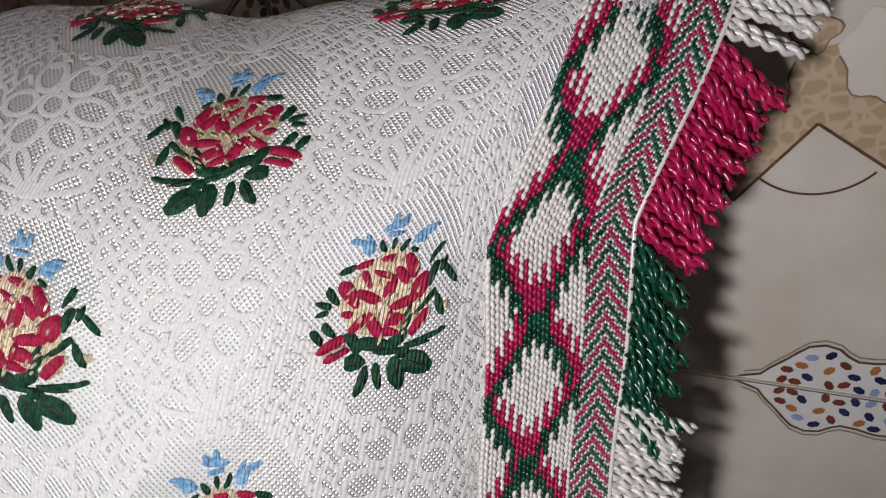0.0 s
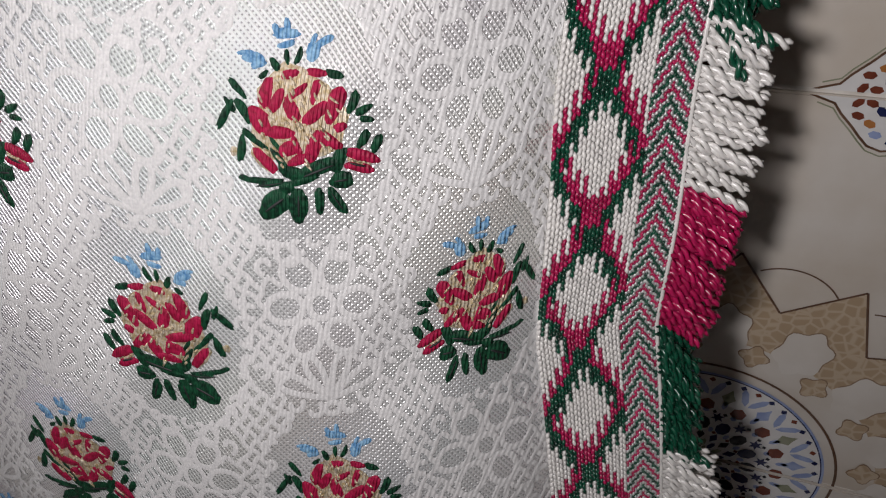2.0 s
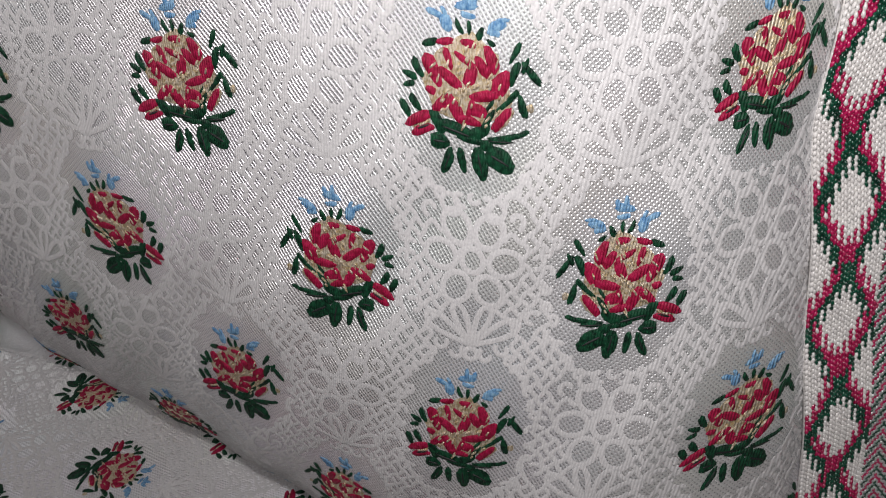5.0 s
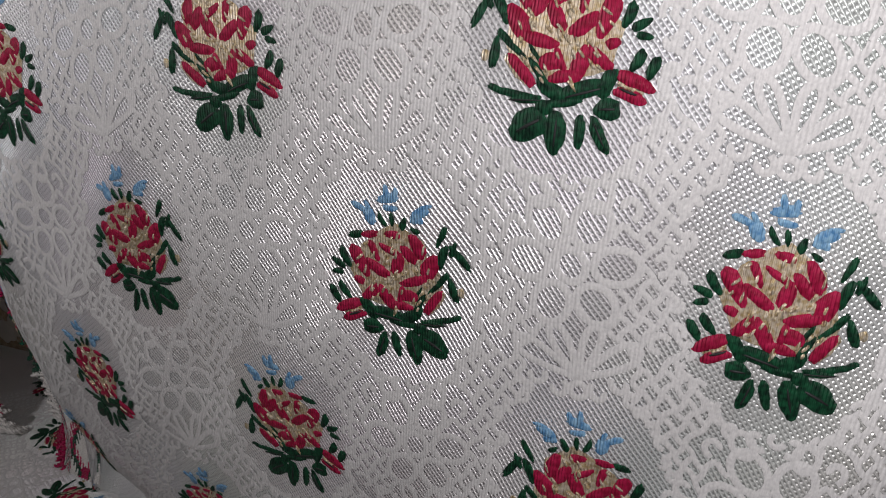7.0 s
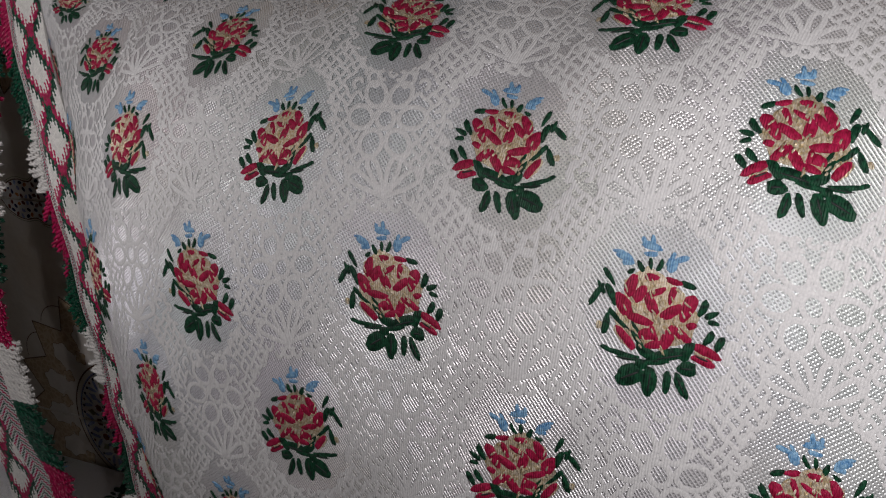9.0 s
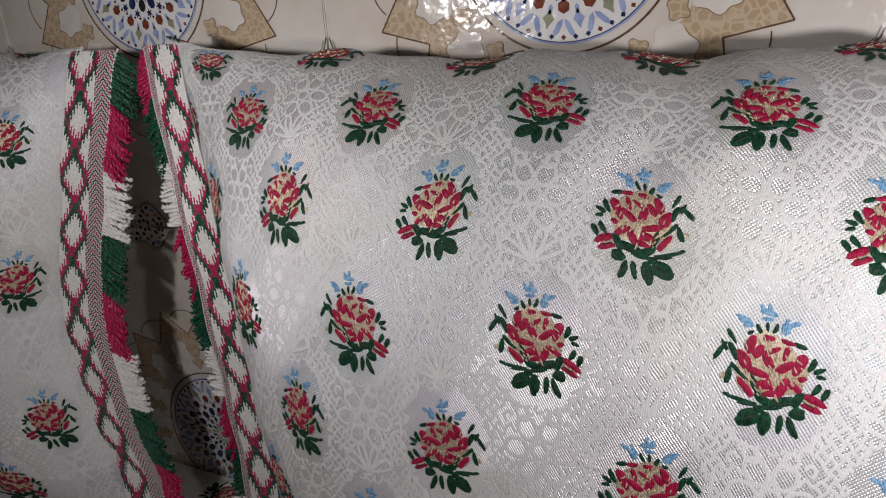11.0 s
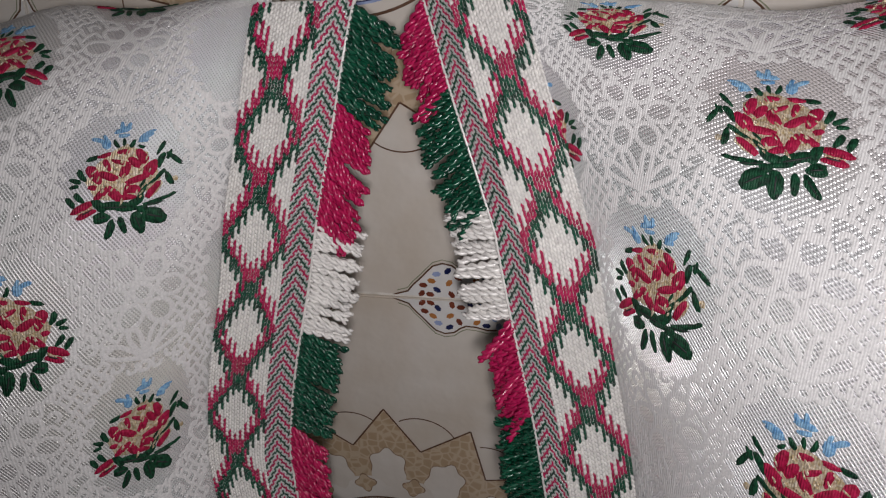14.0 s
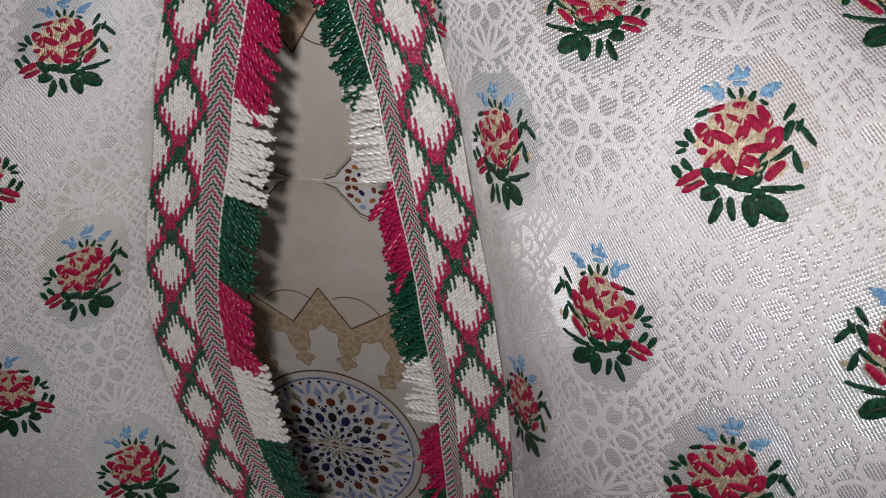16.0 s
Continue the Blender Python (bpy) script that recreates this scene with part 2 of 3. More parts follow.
class CushionShape:
    """A stuffed cushion: a front and a back that meet in a seam, over s (across) and t (up), both -1 to 1."""

    def __init__(self, cx, hw, z_low, z_top, seam, front, back, lean_left, lean_right, seed, bulge=(0.0,) * 10, pull=((0.0,) * 10, (0.0,) * 10), drag=(0.18, 0.10, 0.03), flare=(0.0, 0.0)):
        self.bulge, self.pull, self.drag, self.flare = bulge, pull, drag, flare
        self.cx, self.hw, self.z_low, self.z_top = cx, hw, z_low, z_top
        self.seam, self.front, self.back = seam, front, back
        self.lean_left, self.lean_right, self.seed = lean_left, lean_right, seed
        k = np.linspace(-1, 1, 801)
        k = np.sign(k) * (1 - (1 - np.abs(k)) ** 2) * 0.5 + k * 0.5
        x, y = hw * k, -front * self.g(k)
        self.k = k
        self.u_table = np.r_[0, np.cumsum(np.hypot(np.diff(x), np.diff(y)))]
        self.u_table -= self.u_table[400]
        p = self.point(np.zeros_like(k), k, 1.0)
        self.v_table = np.r_[0, np.cumsum(np.linalg.norm(np.diff(p[:, 1:], axis=0), axis=1))]
        self.v_table += 0.72 - np.interp(0.72, p[:, 2], self.v_table)

    @staticmethod
    def cubic(c, a, b):
        """A smooth field of two coordinates, for the uneven stuffing and the drag of the cloth."""
        return (c[0] + c[1] * a + c[2] * b + c[3] * a * a + c[4] * a * b + c[5] * b * b
                + c[6] * a ** 3 + c[7] * a * a * b + c[8] * a * b * b + c[9] * b ** 3)

    @staticmethod
    def g(s):
        return np.maximum(1 - np.abs(s) ** 3.4, 0) ** 0.63

    @staticmethod
    def g_up(t):
        return np.maximum(1 - np.abs(t) ** 3.25, 0) ** 0.56

    @staticmethod
    def sway(z, bend, top=0.0):
        """How a leaning side edge wanders with height: straight above 0.80, swinging back below, further over at the top."""
        return np.minimum(z - 0.80 + bend * np.maximum(0, 0.80 - z) ** 2, 0.9 * np.maximum(z - 0.80, 0) + 0.07) + top * np.maximum(0, z - 0.885)

    def point(self, s, t, side):
        """side +1: front, -1: back."""
        gs, gt = self.g(s), self.g_up(t)
        top = self.z_top + 0.016 * np.abs(s) ** 4 + 0.003 * np.sin(13 * s + 2 + self.seed) + 0.0015 * np.sin(29 * s)
        z = self.z_low + (top - self.z_low) * (t + 1) / 2
        seam = self.seam[0] + (self.seam[1] - self.seam[0]) * (t + 1) / 2
        e = self.seed
        wave = 0.0013 * np.sin(17 * s + 3 * t + e) * np.sin(9 * t - 5 * s + 2 * e) + 0.0008 * np.sin(31 * s - 22 * t + e) + self.cubic(self.bulge, s, t) * np.clip((0.97 - s) / 0.2, 0, 1)
        depth = np.where(side > 0, -(self.front * gs * gt + wave * np.minimum(1, 3 * gs * gt)), self.back * gs * gt)
        x = self.cx + self.hw * s + self.lean_left * ((1 - s) / 2) ** 5 * self.sway(z, 2.5, 0.65) + self.lean_right * ((1 + s) / 2) ** 5 * self.sway(z, 6.0)
        x = x + np.clip((s - 0.55) / 0.35, 0, 1) ** 2 * (self.flare[0] * np.maximum(0, z - 0.92) + self.flare[1] * np.maximum(0, 0.75 - z))
        return np.stack([x, seam + depth, z], -1)

    def locate(self, u, v):
        """Cloth metres to s, t and side; beyond the top seam the cloth runs down the back."""
        a, b = np.clip(u / 0.3, -1.1, 1.1), np.clip((v - 0.75) / 0.2, -1.1, 1.2)
        u, v = u + self.cubic(self.pull[0], a, b), v + self.cubic(self.pull[1], a, b)
        s = np.interp(u - self.drag[0] * np.maximum(0, v - 0.845) * np.clip(u / 0.15, 0, 1), self.u_table, self.k)
        v = v - self.drag[1] * np.maximum(0, -0.05 - u) - self.drag[2] * np.maximum(0, u - 0.20)
        over = v > self.v_table[-1]
        vv = np.where(over, 2 * self.v_table[-1] - v, v)
        return s, np.interp(vv, self.v_table, self.k), np.where(over, -1.0, 1.0)

    def place(self, a):
        """Rows of u, v, height on the cloth to points in the world."""
        e = 2e-4

        def at(u, v):
            return self.point(*self.locate(u, v))
        u, v = a[:, 0], a[:, 1]
        p = at(u, v)
        n = np.cross(at(u + e, v) - at(u - e, v), at(u, v + e) - at(u, v - e))
        n /= np.linalg.norm(n, axis=1)[:, None] + 1e-12
        return p + n * (a[:, 2:3] + 0.0002)


class FlatShape:
    """The level top of the seat; the cloth's up runs along x."""
    def __init__(self, z):
        self.z = z

    def place(self, a):
        return np.stack([a[:, 1], -a[:, 0], self.z + a[:, 2] + 0.0002], -1)


# ---- woven bouquet: ovals in tenths of a millimetre, x right and y down from the rose's heart ----
ROSE = [(-85, -128, 30, 10, -10), (5, -132, 25, 12, 5), (88, -88, 38, 20, 70), (-75, -78, 30, 12, 70), (-15, -82, 35, 10, 25),
        (55, -65, 35, 17, 50), (7, -35, 36, 19, -60), (-70, -18, 42, 17, 30), (-137, -38, 45, 23, 60), (-148, 28, 18, 12, 10),
        (120, -18, 40, 26, -50), (55, 25, 50, 15, -10), (-112, 65, 36, 16, -40), (-55, 80, 45, 20, 55)]
ROSE += [(-10, 110, 40, 14, 10), (30, 75, 30, 20, 10), (0, 70, 30, 11, -70), (-205, 122, 46, 16, -22), (-192, 157, 42, 14, -20), (115, 100, 46, 16, -45)]
LEAF = [(-130, 125, 40, 20, 60), (-130, 190, 36, 26, 0), (-60, 142, 72, 20, 14), (20, 150, 52, 20, -25), (60, 108, 46, 11, -55),
        (140, 42, 52, 8, -35), (180, -118, 36, 10, -55), (172, -52, 38, 14, -65), (235, -45, 48, 12, 52), (195, 60, 38, 14, 75)]
LEAF += [(140, 160, 72, 10, -8), (192, 150, 24, 8, -25), (100, 172, 42, 11, 4), (-105, 258, 48, 17, -65), (-48, 250, 44, 15, 82),
         (22, 256, 54, 29, 80), (100, 240, 58, 36, 27), (50, 190, 24, 18, 0), (-140, -120, 28, 11, -15), (-195, -40, 32, 14, 62)]
LEAF += [(-225, -15, 27, 11, 20), (-232, 14, 22, 9, -12), (-255, 92, 30, 14, 58), (-215, 72, 30, 14, 50), (-28, -178, 24, 9, 60),
         (10, -180, 20, 8, 90), (50, -165, 22, 11, -60), (-228, 140, 18, 6, 0), (90, -142, 16, 8, 30), (0, 176, 60, 11, 8), (70, 60, 30, 7, -50),
         (160, 20, 26, 8, -38), (212, -72, 26, 9, -60)]
SKY = [(5, -245, 42, 15, -10), (8, -215, 30, 10, 5), (0, -262, 26, 11, 85), (34, -258, 22, 10, -70), (-75, -185, 28, 22, 70),
       (-110, -210, 36, 11, 20), (-80, -218, 18, 9, 60), (115, -195, 36, 16, -15), (100, -175, 26, 13, 10), (135, -212, 28, 8, -10)]
HEART = [(-10, -10, 158, 142, 0), (-195, 138, 40, 24, -20), (122, 96, 48, 24, -45), (222, 66, 16, 14, 0)]


def bouquet_relief(ovals, height, blunt=0.8, fat=1.0):
    r = Relief()
    for i, (x, y, rx, ry, rot) in enumerate(ovals):
        r.patch(x * 1.0e-4, -y * 1.0e-4, rx * fat * 1.0e-4, ry * fat * 1.0e-4, -radians(rot), height * (0.85 + 0.3 * ((i * 7) % 5) / 5), blunt)
    v, f = r.arrays()
    v[:, 0] *= 0.93
    return v, f


# short stitches that break up the petals and the heart
_rnd = random.Random(21)


def stitch_ovals(n, size, inner):
    out = []
    while len(out) < n:
        x, y = _rnd.uniform(-155, 150), _rnd.uniform(-145, 135)
        if inner < math.hypot(x / 150, y / 138) < 1.0:
            out.append((x, y, _rnd.uniform(0.7, 1.4) * size, 4.5, _rnd.uniform(-75, -35)))
    return out


GILT = stitch_ovals(40, 14, 0.0) + [(-195 + 12 * i, 142 - 5 * i, 12, 4, -30) for i in range(3)]
VEIN = [(22, 256, 40, 4, 80), (100, 240, 44, 5, 27), (-105, 258, 36, 3, -65), (-130, 190, 26, 4, 0), (-60, 150, 60, 4, 14), (110, 175, 50, 3, 2), (-188, 148, 30, 4, -20)]
BOUQUET = [("heart_embroidery", bouquet_relief(HEART, 0.0003, 1.0), GOLD), ("petal_embroidery", bouquet_relief(ROSE, 0.0006, 0.85, 1.2), CRIMSON),
           ("leaf_embroidery", bouquet_relief(LEAF, 0.0005, 0.9, 1.10), GREEN), ("blossom_embroidery", bouquet_relief(SKY, 0.0004), BLUE),
           ("gilt_embroidery", bouquet_relief(GILT, 0.0009), GOLD), ("vein_embroidery", bouquet_relief(VEIN, 0.0008), INK)]


def add_bouquet(shape, parent, u, v, flip, turn=0.0):
    made = None
    c, s = math.cos(turn), math.sin(turn)
    for name, (verts, faces), mat in BOUQUET:
        a = verts.copy()
        if flip:
            a[:, 0] *= -1
        a[:, 0], a[:, 1] = u + a[:, 0] * c - a[:, 1] * s, v + a[:, 0] * s + a[:, 1] * c
        f = [q[::-1] for q in faces] if flip else faces
        if made is None:
            made = mesh_object("embroidered_bouquet", shape.place(a), f, [mat], parent=parent, label="crimson rose bouquet woven with gold, green and blue thread")
        else:
            mesh_object(name, shape.place(a), f, [mat], parent=made)


def lace_relief():
    """One repeat of the white lace figure between four bouquets: a six-petalled flower over a fan, in a net of small cells and scrolls."""
    r = Relief()
    taken = []

    def cell(x, y, rx, ry, rot, width=0.0024):
        r.ring(x, y, rx, ry, rot, width, 16)
        taken.append((x, y, max(rx, ry) - 0.0006))

    def scroll(x, y, size, start, turn, width=0.0021):
        r.curl(x, y, size, start, turn, width, 13)
        taken.append((x, y, size))
    cy = 0.007
    cell(0, cy, 0.0043, 0.0046, 0)
    for k in range(6):
        a = radians(60 * k)
        cell(0.0128 * math.cos(a), cy + 0.0132 * math.sin(a), 0.0064, 0.0052, a)
    # leaves of the fan, spreading from one point below the flower
    for lean, far, fat in ((-1.02, 0.0215, 0.0046), (-0.36, 0.0185, 0.0036), (0.36, 0.0185, 0.0036), (1.02, 0.0215, 0.0046)):
        k = np.linspace(0, 2 * math.pi, 20, endpoint=False)
        along, out = far * (0.5 - 0.5 * np.cos(k)), fat * np.sin(k) * (0.55 - 0.45 * np.cos(k))
        x = along * math.sin(lean) + out * math.cos(lean)
        y = -0.0285 + along * math.cos(lean) - out * math.sin(lean)
        r.ribbon(np.stack([x, y], 1), 0.0023, closed=True)
        taken.extend((px, py, 0.0012) for px, py in zip(x, y))
        taken.append((0.6 * far * math.sin(lean), -0.0285 + 0.6 * far * math.cos(lean), fat))
    cell(0, -0.0325, 0.0026, 0.0024, 0, 0.0021)
    for side in (-1, 1):
        for x, y, size, a in ((0.0065, -0.0325, 0.0034, 2.2), (0.0235, -0.0160, 0.0038, 0.6), (0.0245, 0.0080, 0.0036, 4.4),
                              (0.0130, -0.0290, 0.0034, 2.6), (0.0165, 0.0235, 0.0036, 5.0), (0.0050, 0.0290, 0.0034, 4.0)):
            scroll(side * x, y, size, a if side > 0 else math.pi - a, side)
        cell(side * 0.0088, 0.0262, 0.0032, 0.0040, -side * 0.5, 0.0021)
    # the net between: a slanting grid of small cells, clear of the ovals round the bouquets, with scrolls along its rim
    n = 18
    rnd = random.Random(12)
    shift = {}

    def knot(i, j):
        key = (min(i, j), max(i, j))
        if key not in shift:
            shift[key] = (rnd.uniform(-0.0005, 0.0005), rnd.uniform(-0.0005, 0.0005))
        dx, dy = shift[key]
        return (i - j) * HX / n + (dx if i >= j else -dx) * (i != j), (i + j) * HZ / n + dy

    def free(x, y, margin=0.0):
        near = min(math.hypot((abs(x) - HX) / 0.0268, y / 0.0365), math.hypot(x / 0.0268, (abs(y) - HZ) / 0.0365))
        return near > 1 + margin and all(math.hypot(x - a, y - b) > c + 0.0004 for a, b, c in taken)
    for i in range(-n // 2, n // 2):
        for j in range(-n // 2, n // 2):
            x, y = knot(i, j)
            if not free(x, y):
                continue
            for x2, y2 in (knot(i + 1, j), knot(i, j + 1)):
                if free(x2, y2):
                    k = np.linspace(0, 1, 4)[:, None]
                    bow = 0.0006 * np.sin(math.pi * k) * np.array([[y2 - y, x - x2]]) / 0.005 * (1 if (i + j) % 2 else -1)
                    r.ribbon(np.array([[x, y]]) * (1 - k) + np.array([[x2, y2]]) * k + bow, 0.0019)
            if not free(x, y, 0.16):
                r.curl(x, y, 0.0027, 2.0 * i + 1.1 * j, 1 if x > 0 else -1, 0.0019, 11)
    return r.arrays()


LACE_FIGURE = lace_relief()


def add_lace(shape, parent, centres, label):
    verts, faces = LACE_FIGURE
    f = np.array(faces)
    vs, fs = [], []
    for i, (u, v) in enumerate(centres):
        vs.append(verts + np.array([u, v, 0]))
        fs.append(f + i * len(verts))
    mesh_object("lace_pattern", shape.place(np.vstack(vs)), np.vstack(fs), [LACE], parent=parent, label=label)["kind"] = "stuff"


# ---- trim: a knitted band, a chevron stripe, a cord and a fringe of twisted strands ----
BEAD_V = np.array([(1, 0, 0), (-1, 0, 0), (0, 1, 0), (0, -1, 0), (0, 0, 1), (0.45, 0.6, 0.75), (-0.45, 0.6, 0.75), (0.45, -0.6, 0.75), (-0.45, -0.6, 0.75)])
BEAD_F = [(0, 2, 5), (2, 6, 5), (2, 1, 6), (1, 3, 8), (3, 7, 8), (3, 0, 7), (0, 5, 7), (1, 8, 6), (5, 6, 4), (6, 8, 4), (8, 7, 4), (7, 5, 4)]


def strand_mesh(name, length, thick, mat, seed):
    """A strand of two plies twisted together, along +x from the origin, sagging a little."""
    rnd = random.Random(seed)
    verts, faces, sides, steps = [], [], 5, 18
    bend, sway = rnd.uniform(-0.12, 0.12), rnd.uniform(-0.15, 0.15)
    for ply in range(2):
        base = len(verts)
        for i in range(steps + 1):
            k = i / steps
            a = k * length / 0.0052 * 2 * math.pi * 0.5 + ply * math.pi + seed
            r = thick * (0.55 if 0 < i < steps else 0.25)
            c = Vector((k * length, bend * length * k * k + 0.5 * thick * math.cos(a), sway * length * k * k + 0.5 * thick * math.sin(a)))
            for j in range(sides):
                b = 2 * math.pi * j / sides
                verts.append(c + Vector((0, r * math.cos(b), r * math.sin(b))))
        for i in range(steps):
            for j in range(sides):
                j2 = (j + 1) % sides
                faces.append((base + i * sides + j, base + i * sides + j2, base + (i + 1) * sides + j2, base + (i + 1) * sides + j))
        faces.append(tuple(base + steps * sides + j for j in range(sides)))
    me = bpy.data.meshes.new(name)
    me.from_pydata([tuple(v) for v in verts], [], faces)
    me.materials.append(mat)
    me.polygons.foreach_set("use_smooth", [True] * len(me.polygons))
    return me


STRANDS = {key: [strand_mesh("strand", 0.0215 + 0.0016 * i, 0.0020, mat, 3 * i + 1) for i in range(4)]
           for key, mat in (("w", YARN_WHITE), ("c", YARN_CRIMSON), ("g", YARN_GREEN))}


def add_trim(shape, cushion, side, colours, first, block, seed, face, start):
    """The trim of one side. colours: the order of the fringe's blocks from the top; first: height at which the first full block begins."""
    rnd = random.Random(seed)
    t = np.linspace(-0.985, 0.985, 400)
    p = shape.point(np.full_like(t, side * start), t, np.ones_like(t))
    w = np.r_[0, np.cumsum(np.linalg.norm(np.diff(p, axis=0), axis=1))]
    total = w[-1]

    def frame_at(x):
        c = np.stack([np.interp(x, w, p[:, i]) for i in range(3)], -1)
        d = np.stack([np.interp(x + 0.002, w, p[:, i]) - np.interp(x - 0.002, w, p[:, i]) for i in range(3)], -1)
        return c, d / (np.linalg.norm(d, axis=-1)[..., None] + 1e-12)

    def lay(across, along, height):
        """Band coordinates to the world; the band bends back as it goes outwards."""
        c, d = frame_at(along)
        a1 = np.array([side * face[0], face[1], 0.0])
        a2 = np.array([side * 0.90, 0.44, 0.0])
        k1, k2 = np.minimum(across, 0.033)[..., None], np.maximum(across - 0.033, 0)[..., None]
        n = np.cross(a1, d) * side
        n /= np.linalg.norm(n, axis=-1)[..., None]
        roll = 0.0010 * np.sin(along * 70 + seed)[..., None]
        return c + a1 * k1 + a2 * k2 + n * (height[..., None] + 0.0022 + roll), d, n

    # backing tape
    nx, ny = 12, 200
    aa, ww = np.meshgrid(np.linspace(0.0006, 0.0475, nx), np.linspace(0, total, ny))
    back, _, _ = lay(aa.ravel(), ww.ravel(), np.full(aa.size, -0.0006))
    under, _, _ = lay(aa.ravel(), ww.ravel(), np.full(aa.size, -0.0020))
    quads = [(j * nx + i, j * nx + i + 1, (j + 1) * nx + i + 1, (j + 1) * nx + i) for j in range(ny - 1) for i in range(nx - 1)]
    m = nx * ny
    quads += [tuple(m + q for q in f[::-1]) for f in quads]
    quads += [(j * nx, (j + 1) * nx, m + (j + 1) * nx, m + j * nx) for j in range(ny - 1)]
    quads += [((j + 1) * nx - 1, m + (j + 1) * nx - 1, m + (j + 2) * nx - 1, (j + 2) * nx - 1) for j in range(ny - 1)]
    tape = mesh_object("trim_tape", np.vstack([back, under]), quads, [YARN_WHITE], parent=cushion, label="knitted trim with crimson and green diamonds and a fringe")

    def stitches(name, columns, a0, a1, row, colour, mats, size, slant):
        n_rows = int(total / row)
        ci, ri = np.meshgrid(np.arange(columns), np.arange(n_rows))
        ci, ri = ci.ravel(), ri.ravel()
        pitch = (a1 - a0) / columns
        across = a0 + (ci + 0.5) * pitch
        along = (ri + 0.5 + 0.5 * (ci % 2)) * row
        along = np.clip(along, 0.001, total - 0.001)
        lean = slant * np.where(ci % 2 == 0, 1, -1)
        cs, sn = np.cos(lean), np.sin(lean)
        jit = np.random.RandomState(seed).uniform(0.85, 1.15, len(ci))
        b = BEAD_V
        la = b[None, :, 0] * size[0] * jit[:, None]
        lb = b[None, :, 1] * size[1]
        da = across[:, None] + la * sn[:, None] + lb * cs[:, None]
        dw = along[:, None] + la * cs[:, None] - lb * sn[:, None]
        hh = np.broadcast_to(b[None, :, 2] * size[2], da.shape) * jit[:, None]
        pts, _, _ = lay(da.ravel(), dw.ravel(), hh.ravel())
        f = (np.array(BEAD_F)[None] + (np.arange(len(ci)) * len(b))[:, None, None]).reshape(-1, 3)
        k = np.repeat(colour(across, along, ci, ri), len(BEAD_F))
        ob = mesh_object(name, pts, f, mats, k, parent=tape)
        ob["kind"] = "stuff"

    period = 0.0520

    def diamonds(across, along, ci, ri):
        x = (across - 0.0165) / 0.0165
        k = np.zeros(len(x), dtype=int)
        jag = 0.0012 * np.sin(ci * 2.3 + ri)
        for sgn in (-1, 1):
            d = (along - sgn * x * period / 2 * 0.98 + jag + period / 2) % period - period / 2
            k = np.where((d > 0) & (d < np.where(ci % 2 == 0, 0.0115, 0.0045)), 1, k)
            k = np.where((d > -np.where(ci % 2 == 1, 0.0110, 0.0050)) & (d <= 0), 2, k)
        near = np.abs(x) < 0.22
        d0 = (along + period / 2) % period - period / 2
        k = np.where(near & (d0 > 0.001) & (d0 < 0.010), 1, k)
        k = np.where(near & (d0 > -0.009) & (d0 <= 0.001), 2, k)
        return k

    stitches("diamond_band", 22, 0.0, 0.033, 0.0024, diamonds, [YARN_WHITE, YARN_CRIMSON, YARN_GREEN], (0.0018, 0.00082, 0.0011), 0.28)

    def chevron(across, along, ci, ri):
        return ((4 * ri + 2 * (ci % 2) + 4 * np.abs(ci - 6)) // 6) % 4

    stitches("chevron_stripe", 13, 0.033, 0.0465, 0.0015, chevron, [YARN_GREEN, SILVER, YARN_CRIMSON, SILVER], (0.0012, 0.00060, 0.0008), 0.5)

    # white cord along the outer edge
    x = np.linspace(0, total, 260)
    ring = []
    for j in range(6):
        b = 2 * math.pi * j / 6
        pts, _, _ = lay(np.full_like(x, 0.0473) + 0.0009 * math.cos(b), x, np.full_like(x, 0.0009 * math.sin(b) + 0.0004 * math.sin(3 * b)))
        ring.append(pts)
    v = np.stack(ring, 1).reshape(-1, 3)
    quads = [(i * 6 + j, i * 6 + (j + 1) % 6, (i + 1) * 6 + (j + 1) % 6, (i + 1) * 6 + j) for i in range(len(x) - 1) for j in range(6)]
    mesh_object("edge_cord", v, quads, [YARN_WHITE], parent=tape, label="thin white cord")

    # fringe
    gap = 0.0029
    for layer in range(2):
        n = int(total / gap)
        for i in range(n):
            along = (i + 0.5 * layer + rnd.uniform(-0.15, 0.15)) * gap
            if not 0.002 < along < total - 0.002:
                continue
            a, d, nn = (q[0] for q in lay(np.array([0.0475]), np.array([along]), np.array([0.0006 - 0.0022 * layer])))
            number = int(math.floor((first - a[2]) / block))
            key = colours[number % len(colours)]
            part_of = (first - a[2]) / block - number
            if key == "w":
                if layer and rnd.random() < 0.5:
                    continue
                droop = radians(rnd.uniform(12, 24) + 8 * math.sin(number * 2.1 + seed))
            else:
                droop = radians(rnd.uniform(34, 50) + 8 * math.sin(number * 2.1 + seed))
            out = Vector((side * 0.93, 0.36, 0.0))
            way = (out * math.cos(droop) - Vector(d) * math.sin(droop) + Vector(nn) * rnd.uniform(-0.10, 0.10)).normalized()
            up = Vector(nn)
            yy = up.cross(way).normalized()
            zz = way.cross(yy)
            rot = Matrix((way, yy, zz)).transposed().to_4x4()
            ob = new("fringe_strand", STRANDS[key][rnd.randrange(4)])
            ob.parent = tape
            ob.matrix_local = Matrix.Translation(Vector(a)) @ rot @ Matrix.Rotation(rnd.uniform(0, 6.28), 4, "X")


